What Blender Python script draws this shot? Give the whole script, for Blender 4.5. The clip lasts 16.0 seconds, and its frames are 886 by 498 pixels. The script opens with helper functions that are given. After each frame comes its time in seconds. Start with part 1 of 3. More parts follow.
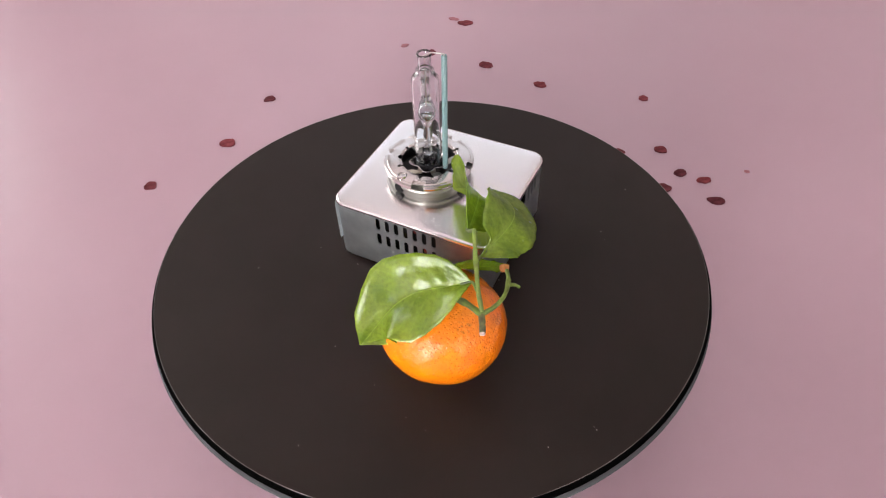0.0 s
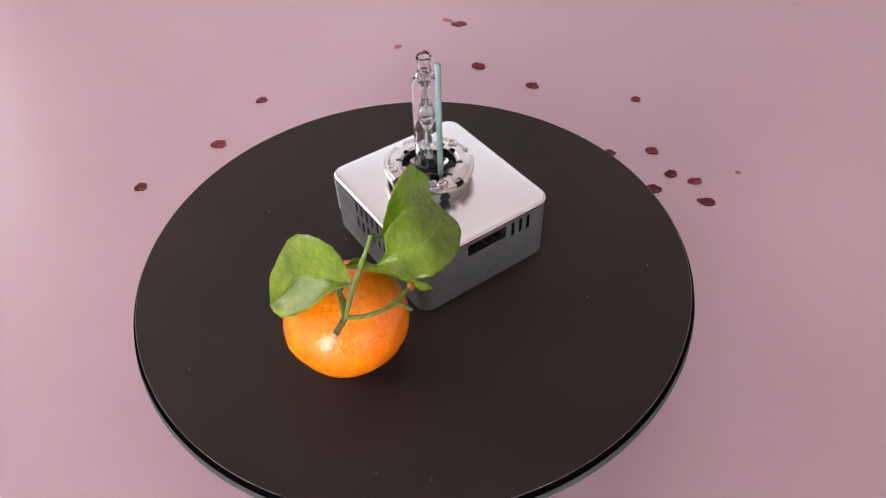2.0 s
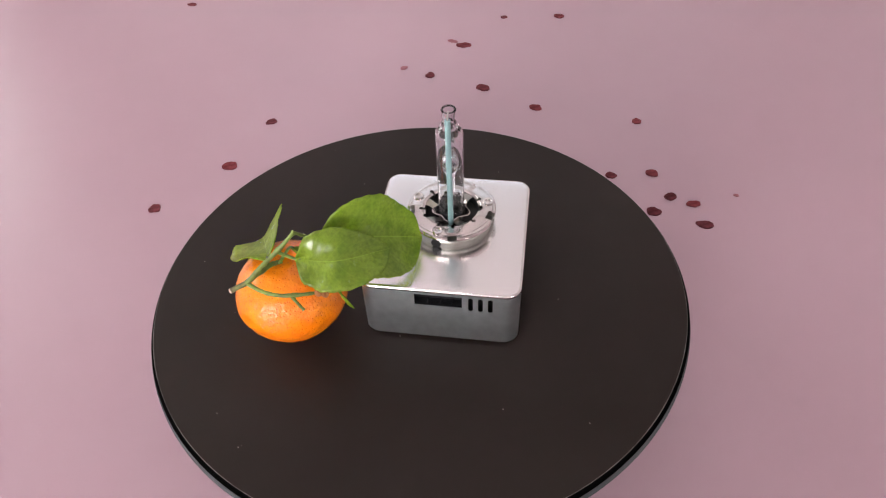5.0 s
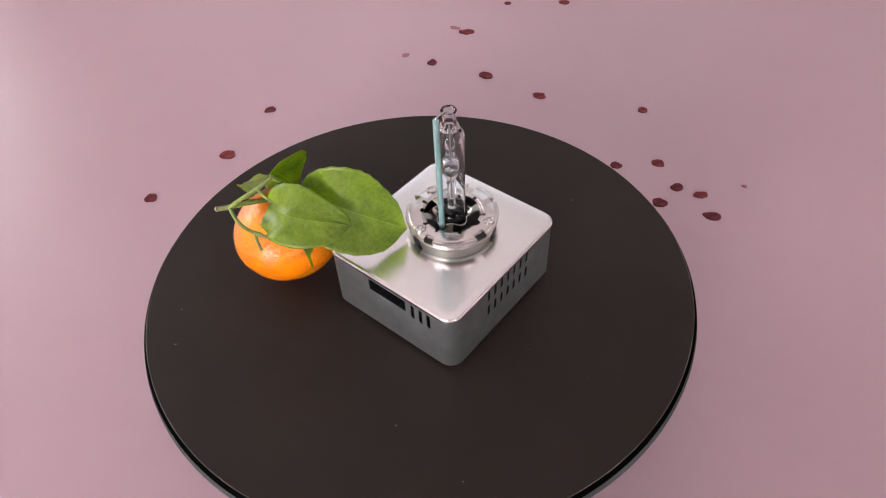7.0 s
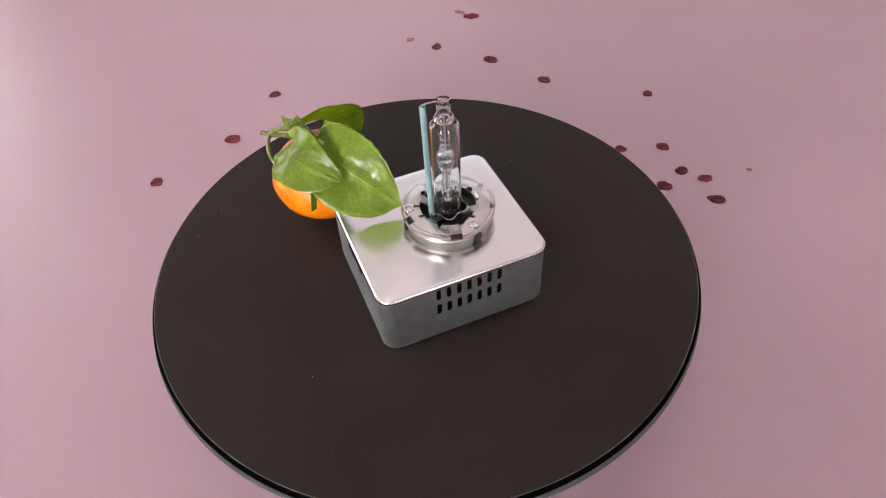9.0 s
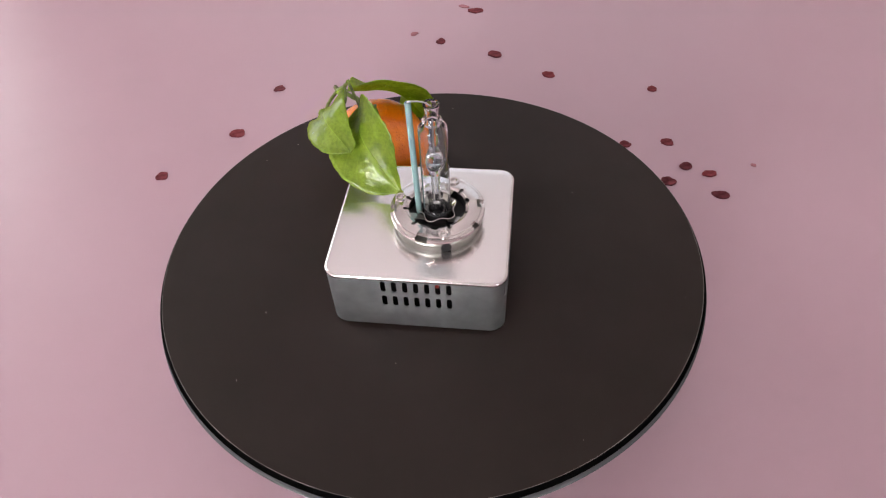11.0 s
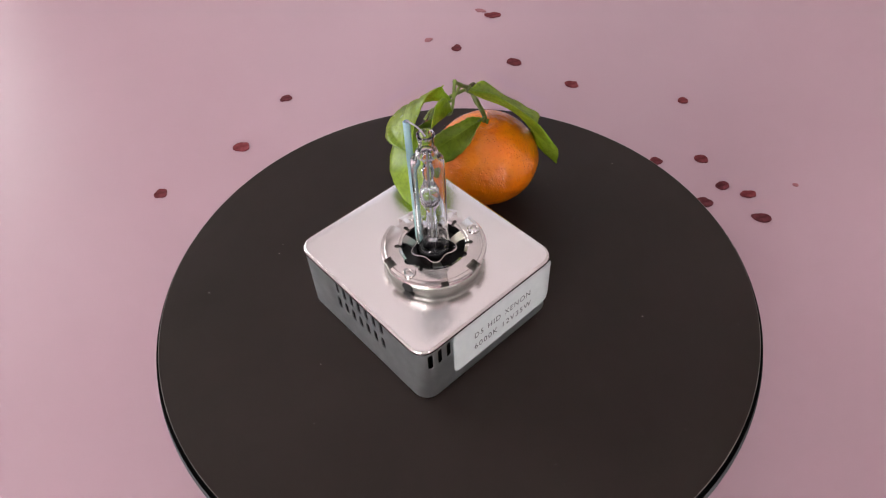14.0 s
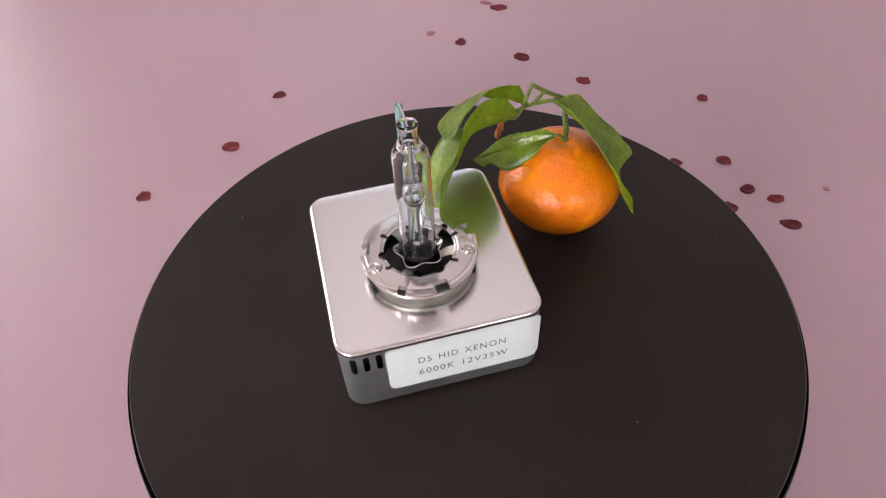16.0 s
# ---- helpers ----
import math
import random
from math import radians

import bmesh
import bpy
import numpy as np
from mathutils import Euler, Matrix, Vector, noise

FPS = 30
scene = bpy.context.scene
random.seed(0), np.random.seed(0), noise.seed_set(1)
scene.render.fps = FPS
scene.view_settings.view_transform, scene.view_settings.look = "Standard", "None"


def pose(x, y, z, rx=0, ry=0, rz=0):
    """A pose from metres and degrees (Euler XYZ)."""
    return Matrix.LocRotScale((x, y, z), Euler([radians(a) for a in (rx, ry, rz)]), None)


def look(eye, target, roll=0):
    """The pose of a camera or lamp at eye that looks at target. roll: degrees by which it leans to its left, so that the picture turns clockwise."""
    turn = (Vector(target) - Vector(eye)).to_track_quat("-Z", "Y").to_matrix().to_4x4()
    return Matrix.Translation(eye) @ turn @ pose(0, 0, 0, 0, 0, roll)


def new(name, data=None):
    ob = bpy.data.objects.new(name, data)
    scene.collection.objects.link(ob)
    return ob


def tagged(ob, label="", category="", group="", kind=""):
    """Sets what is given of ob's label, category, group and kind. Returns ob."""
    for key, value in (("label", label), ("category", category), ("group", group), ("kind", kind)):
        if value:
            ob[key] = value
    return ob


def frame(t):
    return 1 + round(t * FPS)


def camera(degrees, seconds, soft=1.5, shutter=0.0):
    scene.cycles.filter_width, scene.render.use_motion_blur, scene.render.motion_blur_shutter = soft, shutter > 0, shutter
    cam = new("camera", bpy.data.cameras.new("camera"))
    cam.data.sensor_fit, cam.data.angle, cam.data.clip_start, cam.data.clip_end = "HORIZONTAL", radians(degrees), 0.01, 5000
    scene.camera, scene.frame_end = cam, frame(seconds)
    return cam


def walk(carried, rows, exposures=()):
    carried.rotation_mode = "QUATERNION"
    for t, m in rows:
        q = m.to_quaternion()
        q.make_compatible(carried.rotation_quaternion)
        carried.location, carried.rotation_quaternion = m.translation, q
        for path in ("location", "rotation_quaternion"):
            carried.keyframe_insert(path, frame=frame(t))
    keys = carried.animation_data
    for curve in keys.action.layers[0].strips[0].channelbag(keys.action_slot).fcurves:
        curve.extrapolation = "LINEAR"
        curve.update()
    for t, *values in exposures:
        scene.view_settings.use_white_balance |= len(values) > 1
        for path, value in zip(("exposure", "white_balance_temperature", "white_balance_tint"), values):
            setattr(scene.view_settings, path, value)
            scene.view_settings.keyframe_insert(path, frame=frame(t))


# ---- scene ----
cam = camera(65.55, 16.0, soft=1.2)
walk(cam, [
    (0, pose(0.0060, -0.2232, 0.2279, 44.48, 1.40, -1.29)),
    (0.5, pose(0.0065, -0.2231, 0.2276, 44.64, 1.44, -1.28)),
    (1, pose(0.0101, -0.2241, 0.2289, 44.63, 1.60, -1.05)),
    (1.5, pose(0.0133, -0.2225, 0.2267, 44.73, 1.54, -1.06)),
    (2, pose(0.0157, -0.2230, 0.2270, 44.61, 1.67, -1.00)),
    (2.5, pose(0.0144, -0.2272, 0.2266, 44.85, 1.61, -1.00)),
    (3, pose(0.0133, -0.2311, 0.2279, 44.69, 1.72, -0.86)),
    (3.5, pose(0.0120, -0.2306, 0.2278, 44.60, 1.79, -0.84)),
    (4, pose(0.0122, -0.2295, 0.2263, 44.67, 1.80, -0.79)),
    (4.5, pose(0.0140, -0.2254, 0.2392, 44.23, 1.88, -0.69)),
    (4.7, pose(0.0149, -0.2246, 0.2434, 44.94, 1.88, -0.68)),
    (7, pose(0.0177, -0.2164, 0.2379, 44.05, 1.99, -0.31)),
    (7.5, pose(0.0178, -0.2201, 0.2373, 43.23, 2.06, -0.23)),
    (8, pose(0.0181, -0.2198, 0.2374, 43.42, 2.02, -0.25)),
    (8.5, pose(0.0165, -0.2210, 0.2368, 43.06, 2.23, -0.05)),
    (9, pose(0.0176, -0.2201, 0.2366, 43.14, 2.29, -0.07)),
    (11.5, pose(0.0141, -0.2208, 0.2378, 42.57, 2.26, 0.16)),
    (12, pose(0.0103, -0.2116, 0.2369, 42.53, 2.26, 0.16)),
    (12.5, pose(0.0088, -0.2036, 0.2368, 42.63, 2.30, 0.26)),
    (13, pose(0.0075, -0.1987, 0.2350, 42.52, 2.31, 0.41)),
    (13.5, pose(0.0065, -0.1957, 0.2326, 42.40, 2.29, 0.45)),
    (14, pose(0.0065, -0.1883, 0.2271, 42.47, 2.32, 0.52)),
    (14.5, pose(0.0080, -0.1793, 0.2165, 42.43, 2.37, 0.47)),
    (15, pose(0.0067, -0.1775, 0.2149, 42.46, 2.30, 0.49)),
    (15.5, pose(0.0063, -0.1691, 0.2089, 42.49, 2.17, 0.38)),
    (16, pose(0.0038, -0.1647, 0.2089, 42.38, 2.28, 0.62)),
], exposures=[(0, -0.15), (4.5, -0.22), (7, -0.28), (12.5, -0.22), (16, -0.33)])

# ---- daylight: dim sky outside, two windows of a white room ----
FLOOR = -0.0605
world = bpy.data.worlds.new("sky")
scene.world = world
world.use_nodes = True
wn = world.node_tree
sky = wn.nodes.new("ShaderNodeTexSky")
sky.sky_type, sky.sun_disc = "NISHITA", False
sky.sun_elevation, sky.sun_rotation = radians(38), radians(-60)
wn.links.new(sky.outputs[0], wn.nodes["Background"].inputs[0])
wn.nodes["Background"].inputs[1].default_value = 0.08


def window_light(name, place, toward, width, height, power):
    lamp = bpy.data.lights.new(name, "AREA")
    lamp.shape, lamp.size, lamp.size_y, lamp.energy = "RECTANGLE", width, height, power
    lamp.color = (1.0, 0.985, 0.97)
    ob = new(name, lamp)
    ob.matrix_world = look(place, toward)
    return ob


window_light("window_light_left", (-1.64, 1.15, 0.75), (0.0, 1.15, 0.75), 1.7, 1.1, 27)
window_light("window_light_back", (-0.90, -1.64, 0.48), (-0.90, 0.0, 0.48), 1.0, 0.8, 47)
window_light("window_light_corner", (1.05, -1.64, 0.62), (1.05, 0.0, 0.62), 0.5, 0.7, 9)
window_light("window_light_front", (0.15, 2.64, 1.62), (0.15, 0.0, 1.62), 2.3, 1.0, 6.5)


# ---- materials ----
def material(name, colour, rough=0.5, metal=0.0, **more):
    m = bpy.data.materials.new(name)
    m.use_nodes = True
    b = m.node_tree.nodes["Principled BSDF"]
    b.inputs["Base Color"].default_value = (*colour, 1)
    b.inputs["Roughness"].default_value = rough
    b.inputs["Metallic"].default_value = metal
    for k, v in more.items():
        b.inputs[k.replace("_", " ")].default_value = v
    return m


def nd(m, kind, **kw):
    n = m.node_tree.nodes.new(kind)
    for k, v in kw.items():
        n.inputs[k].default_value = v
    return n


def coords(m, scale=(1, 1, 1)):
    """Object coordinates, stretched by scale."""
    tc, mp = nd(m, "ShaderNodeTexCoord"), nd(m, "ShaderNodeMapping")
    mp.inputs["Scale"].default_value = scale
    m.node_tree.links.new(tc.outputs["Object"], mp.inputs["Vector"])
    return mp.outputs[0]


def grain(m, scale, detail=4.0, stretch=(1, 1, 1), rough=0.55):
    n = nd(m, "ShaderNodeTexNoise", Scale=scale, Detail=detail, Roughness=rough)
    m.node_tree.links.new(coords(m, stretch), n.inputs["Vector"])
    return n.outputs["Fac"]


def ramp(m, fac, stops):
    r = nd(m, "ShaderNodeValToRGB")
    while len(r.color_ramp.elements) < len(stops):
        r.color_ramp.elements.new(0.5)
    for e, (p, c) in zip(r.color_ramp.elements, stops):
        e.position, e.color = p, (*c, 1)
    m.node_tree.links.new(fac, r.inputs[0])
    return r.outputs[0]


def mixed(m, fac, a, b, mode="MIX"):
    n = nd(m, "ShaderNodeMix")
    n.data_type, n.blend_type = "RGBA", mode
    for sock, v in ((n.inputs[0], fac), (n.inputs[6], a), (n.inputs[7], b)):
        if hasattr(v, "links"):
            m.node_tree.links.new(v, sock)
        else:
            sock.default_value = v if isinstance(v, float) else (*v, 1)
    return n.outputs[2]


def setin(m, name, out):
    m.node_tree.links.new(out, m.node_tree.nodes["Principled BSDF"].inputs[name])


def remap(m, fac, lo, hi, a=0.0, b=1.0):
    n = nd(m, "ShaderNodeMapRange")
    for k, v in (("From Min", a), ("From Max", b), ("To Min", lo), ("To Max", hi)):
        n.inputs[k].default_value = v
    m.node_tree.links.new(fac, n.inputs["Value"])
    return n.outputs[0]


def relief(m, fac, strength, distance):
    n = nd(m, "ShaderNodeBump", Strength=strength, Distance=distance)
    m.node_tree.links.new(fac, n.inputs["Height"])
    old = m.node_tree.nodes["Principled BSDF"].inputs["Normal"]
    if old.links:
        m.node_tree.links.new(old.links[0].from_socket, n.inputs["Normal"])
    m.node_tree.links.new(n.outputs[0], old)


PINK = material("pink_paint", (0.47, 0.30, 0.36), 0.3)
setin(PINK, "Base Color", ramp(PINK, grain(PINK, 5, 5), [(0.3, (0.447, 0.292, 0.343)), (0.7, (0.477, 0.316, 0.369))]))
setin(PINK, "Roughness", remap(PINK, grain(PINK, 14, 3), 0.26, 0.36))
relief(PINK, grain(PINK, 260, 3), 0.05, 0.0004)

WALL = material("greige_wall_paint", (0.58, 0.55, 0.54), 0.8)
setin(WALL, "Base Color", ramp(WALL, grain(WALL, 3), [(0.3, (0.56, 0.53, 0.52)), (0.7, (0.60, 0.57, 0.56))]))
relief(WALL, grain(WALL, 120, 3), 0.1, 0.001)
CEIL = material("warm_white_ceiling", (0.88, 0.845, 0.85), 0.85)
relief(CEIL, grain(CEIL, 120, 3), 0.1, 0.001)
FRAME = material("white_window_frame", (0.8, 0.8, 0.79), 0.4)
PANE = material("window_pane_glass", (1, 1, 1), 0.02, Transmission_Weight=1.0, IOR=1.45)

BLACK = material("black_platter_finish", (0.019, 0.014, 0.012), 0.5, Specular_IOR_Level=0.13)
setin(BLACK, "Base Color", ramp(BLACK, grain(BLACK, 22, 6), [(0.3, (0.0215, 0.0148, 0.0130)), (0.7, (0.0270, 0.0188, 0.0166))]))
setin(BLACK, "Roughness", remap(BLACK, grain(BLACK, 55, 5), 0.42, 0.56))
relief(BLACK, grain(BLACK, 1500, 3), 0.12, 0.0001)
# dead black without gloss: shade of the gap between platter and rim, as colour
GAP_SHADE = material("gap_shade_black", (0.002, 0.002, 0.002), 0.9, Specular_IOR_Level=0.0)
# broken pale tone: the highlight along the platter's edge, put into colour
EDGE_HIGHLIGHT = material("painted_edge_highlight", (0.16, 0.15, 0.145), 0.5)
setin(EDGE_HIGHLIGHT, "Base Color", ramp(EDGE_HIGHLIGHT, grain(EDGE_HIGHLIGHT, 60, 5), [(0.35, (0.06, 0.055, 0.05)), (0.65, (0.32, 0.30, 0.29))]))
GREY_PLASTIC = material("dark_grey_plastic", (0.075, 0.076, 0.082), 0.25)
relief(GREY_PLASTIC, grain(GREY_PLASTIC, 900, 2), 0.1, 0.0001)
DUST = material("pale_dust", (0.55, 0.5, 0.46), 0.9)

LID = material("bright_tin_plate", (0.925, 0.893, 0.893), 0.2, 1.0)
setin(LID, "Roughness", remap(LID, grain(LID, 120, 5, (1, 14, 1)), 0.17, 0.27))
relief(LID, grain(LID, 500, 4, (1, 10, 1)), 0.05, 0.0001)
CASE = material("grey_zinc_sheet", (0.6, 0.64, 0.67), 0.45, 1.0)
setin(CASE, "Base Color", ramp(CASE, grain(CASE, 160, 6), [(0.3, (0.58, 0.615, 0.635)), (0.7, (0.71, 0.75, 0.77))]))
setin(CASE, "Roughness", remap(CASE, grain(CASE, 300, 5), 0.36, 0.48))
relief(CASE, grain(CASE, 700, 4), 0.08, 0.0001)
STEEL = material("polished_steel", (0.74, 0.69, 0.675), 0.16, 1.0)
setin(STEEL, "Roughness", remap(STEEL, grain(STEEL, 90, 3), 0.12, 0.22))
NECK = material("dull_turned_steel", (0.43, 0.43, 0.40), 0.36, 1.0)
setin(NECK, "Roughness", remap(NECK, grain(NECK, 260, 4, (1, 1, 8)), 0.28, 0.42))
DARK = material("black_inside", (0.008, 0.008, 0.009), 0.45)
SOOT = material("black_ceramic", (0.015, 0.015, 0.018), 0.25)
CREAM = material("cream_ceramic", (0.72, 0.68, 0.58), 0.4)
RED = material("red_component", (0.45, 0.07, 0.05), 0.4)
LABEL = material("white_paper_label", (0.80, 0.81, 0.81), 0.45)
setin(LABEL, "Base Color", ramp(LABEL, grain(LABEL, 300, 4), [(0.3, (0.66, 0.70, 0.71)), (0.7, (0.71, 0.745, 0.75))]))
INK = material("grey_print", (0.11, 0.11, 0.12), 0.6)
TEAL = material("teal_ceramic_tube", (0.18, 0.29, 0.295), 0.35)
setin(TEAL, "Base Color", ramp(TEAL, grain(TEAL, 300, 4), [(0.3, (0.16, 0.27, 0.28)), (0.7, (0.20, 0.32, 0.32))]))
GLASS = material("clear_quartz_glass", (0.97, 0.99, 1.0), 0.0, Transmission_Weight=1.0, IOR=1.48)
ARC = material("hazy_quartz", (0.94, 0.98, 1.0), 0.0, Transmission_Weight=0.97, IOR=1.5)
WIRE = material("nickel_wire", (0.6, 0.58, 0.55), 0.3, 1.0)

PEEL = material("tangerine_peel", (0.9, 0.28, 0.012), 0.3, Subsurface_Weight=0.12, Subsurface_Scale=0.003, Coat_Weight=1.0, Coat_Roughness=0.05, Coat_IOR=1.62, Specular_IOR_Level=0.15)
PEEL.node_tree.nodes["Principled BSDF"].inputs["Subsurface Radius"].default_value = (1, 0.35, 0.1)
pores = nd(PEEL, "ShaderNodeTexVoronoi", Scale=760, Randomness=0.6)
PEEL.node_tree.links.new(coords(PEEL), pores.inputs["Vector"])
dots = remap(PEEL, pores.outputs["Distance"], 0, 1, 0.08, 0.32)
tone = ramp(PEEL, grain(PEEL, 70, 5), [(0.3, (0.94, 0.19, 0.0006)), (0.7, (0.99, 0.28, 0.0006))])
skin = mixed(PEEL, dots, mixed(PEEL, 0.4, tone, (0.62, 0.08, 0.0008)), tone)
scar_at = nd(PEEL, "ShaderNodeVectorMath", **{})
scar_at.operation = "DISTANCE"
scar_at.inputs[1].default_value = (0.0128, -0.0078, 0.0345)
PEEL.node_tree.links.new(coords(PEEL), scar_at.inputs[0])
near = remap(PEEL, scar_at.outputs["Value"], 1, 0, 0.0005, 0.0042)
speck = remap(PEEL, grain(PEEL, 700, 4), 0, 0.8, 0.48, 0.62)
both = nd(PEEL, "ShaderNodeMath")
both.operation = "MULTIPLY"
PEEL.node_tree.links.new(near, both.inputs[0])
PEEL.node_tree.links.new(speck, both.inputs[1])
setin(PEEL, "Base Color", mixed(PEEL, both.outputs[0], skin, (0.22, 0.075, 0.012)))
setin(PEEL, "Roughness", remap(PEEL, grain(PEEL, 160, 3), 0.4, 0.55))
relief(PEEL, dots, 0.5, 0.0004)
relief(PEEL, grain(PEEL, 360, 3), 0.68, 0.0008)
relief(PEEL, grain(PEEL, 130, 2), 0.4, 0.0014)
skin_node = PEEL.node_tree.nodes["Principled BSDF"]
PEEL.node_tree.links.new(skin_node.inputs["Normal"].links[0].from_socket, skin_node.inputs["Coat Normal"])


def leaf_green(name, dark, light, rough):
    m = material(name, light, rough, Specular_IOR_Level=0.75, Subsurface_Weight=0.0)
    base = mixed(m, ramp(m, grain(m, 650, 5), [(0.42, (0, 0, 0)), (0.75, (0.45, 0.45, 0.45))]), ramp(m, grain(m, 110, 6), [(0.32, dark), (0.68, light)]), tuple(c * 0.55 for c in dark))
    # paler midrib and side veins, in the blade's own u, v
    uv = nd(m, "ShaderNodeUVMap")
    sep = nd(m, "ShaderNodeSeparateXYZ")
    L = m.node_tree.links
    L.new(uv.outputs[0], sep.inputs[0])

    def calc(op, a, b=None):
        n = nd(m, "ShaderNodeMath")
        n.operation = op
        for s, v in zip(n.inputs, (a, b)):
            if hasattr(v, "links"):
                L.new(v, s)
            elif v is not None:
                s.default_value = v
        return n.outputs[0]
    off = calc("ABSOLUTE", calc("SUBTRACT", sep.outputs[1], 0.5))
    rib = remap(m, off, 1, 0, 0.003, 0.013)
    wave = calc("FRACT", calc("MULTIPLY", calc("SUBTRACT", sep.outputs[0], calc("MULTIPLY", off, 0.55)), 9.0))
    vein = calc("MULTIPLY", remap(m, calc("ABSOLUTE", calc("SUBTRACT", wave, 0.5)), 1, 0, 0.0, 0.09), 0.055)
    pale = tuple(min(1, c * 1.9 + 0.03) for c in light)
    setin(m, "Base Color", mixed(m, calc("MAXIMUM", calc("MULTIPLY", rib, 0.26), vein), base, pale))
    net = nd(m, "ShaderNodeTexVoronoi", Scale=620, Randomness=1.0)
    net.feature = "DISTANCE_TO_EDGE"
    L.new(coords(m), net.inputs["Vector"])
    relief(m, calc("MAXIMUM", rib, vein), 0.6, 0.0005)
    relief(m, remap(m, net.outputs["Distance"], 0, 1, 0.0, 0.25), 0.14, 0.0002)
    relief(m, grain(m, 330, 3), 0.42, 0.0006)
    relief(m, grain(m, 95, 2), 0.5, 0.0018)
    setin(m, "Roughness", remap(m, grain(m, 260, 5), rough - 0.06, rough + 0.16))
    b = m.node_tree.nodes["Principled BSDF"]
    glow = nd(m, "ShaderNodeBsdfTranslucent")
    L.new(mixed(m, 1.0, b.inputs["Base Color"].links[0].from_socket, (2.0, 2.05, 0.5), "MULTIPLY"), glow.inputs["Color"])
    mix = nd(m, "ShaderNodeMixShader")
    mix.inputs[0].default_value = 0.42
    L.new(b.outputs[0], mix.inputs[1])
    L.new(glow.outputs[0], mix.inputs[2])
    L.new(mix.outputs[0], m.node_tree.nodes["Material Output"].inputs["Surface"])
    return m


LEAF = leaf_green("citrus_leaf", (0.16, 0.25, 0.02), (0.295, 0.40, 0.044), 0.18)
TWIG = material("green_twig", (0.15, 0.21, 0.03), 0.5)
setin(TWIG, "Base Color", ramp(TWIG, grain(TWIG, 260, 5), [(0.35, (0.10, 0.13, 0.025)), (0.65, (0.19, 0.27, 0.04))]))
relief(TWIG, grain(TWIG, 500, 4), 0.4, 0.0004)
BARK = material("brown_node_bark", (0.12, 0.11, 0.04), 0.7)
setin(BARK, "Base Color", ramp(BARK, grain(BARK, 420, 5), [(0.35, (0.07, 0.055, 0.025)), (0.65, (0.16, 0.17, 0.05))]))
relief(BARK, grain(BARK, 700, 4), 0.5, 0.0004)
CUT = material("pale_cut_wood", (0.62, 0.45, 0.36), 0.8)
WITHERED = material("withered_bud", (0.42, 0.15, 0.04), 0.7)
PETAL = material("dried_red_petal", (0.25, 0.022, 0.028), 0.85, Specular_IOR_Level=0.2)
info = nd(PETAL, "ShaderNodeObjectInfo")
setin(PETAL, "Base Color", mixed(PETAL, ramp(PETAL, grain(PETAL, 260, 4), [(0.35, (0, 0, 0)), (0.65, (1, 1, 1))]),
      ramp(PETAL, info.outputs["Random"], [(0, (0.06, 0.009, 0.013)), (1, (0.13, 0.016, 0.02))]),
      ramp(PETAL, info.outputs["Random"], [(0, (0.14, 0.03, 0.04)), (1, (0.24, 0.05, 0.06))])))
FAINT = material("pale_pink_petal", (0.34, 0.12, 0.14), 0.6)


# ---- mesh helpers ----
def part(name, bm, mat, parent=None, label="", smooth=True, recalc=True):
    """Link bm as one mesh object, under parent if given."""
    if recalc:
        bmesh.ops.recalc_face_normals(bm, faces=bm.faces)
    me = bpy.data.meshes.new(name)
    bm.to_mesh(me)
    bm.free()
    me.materials.append(mat)
    if smooth:
        for p in me.polygons:
            p.use_smooth = True
        me.set_sharp_from_angle(angle=radians(38))
    ob = new(name, me)
    if parent:
        ob.parent = parent
    return tagged(ob, label)


def lathe(profile, seg=48, centre=(0, 0), closed=False):
    """Turn (r, z) points round a vertical axis."""
    bm = bmesh.new()
    rings = []
    for r, z in profile:
        if r < 1e-7:
            rings.append([bm.verts.new((centre[0], centre[1], z))])
        else:
            rings.append([bm.verts.new((centre[0] + r * math.cos(2 * math.pi * k / seg), centre[1] + r * math.sin(2 * math.pi * k / seg), z)) for k in range(seg)])
    pairs = list(zip(rings, rings[1:])) + ([(rings[-1], rings[0])] if closed else [])
    for a, b in pairs:
        for k in range(seg):
            j = (k + 1) % seg
            if len(a) == 1 and len(b) == 1:
                continue
            if len(a) == 1:
                bm.faces.new((a[0], b[k], b[j]))
            elif len(b) == 1:
                bm.faces.new((a[k], b[0], a[j]))
            else:
                bm.faces.new((a[k], b[k], b[j], a[j]))
    return bm


def box(sx, sy, sz, at=(0, 0, 0), rz=0.0, bevel=0.0, bm=None):
    bm = bm or bmesh.new()
    made = bmesh.ops.create_cube(bm, size=1.0, matrix=Matrix.Translation(at) @ Matrix.Rotation(rz, 4, "Z") @ Matrix.Diagonal((sx, sy, sz, 1)))
    if bevel:
        vs = set(made["verts"])
        bmesh.ops.bevel(bm, geom=[e for e in bm.edges if e.verts[0] in vs and e.verts[1] in vs], offset=bevel, segments=2, affect="EDGES", profile=0.5)
    return bm


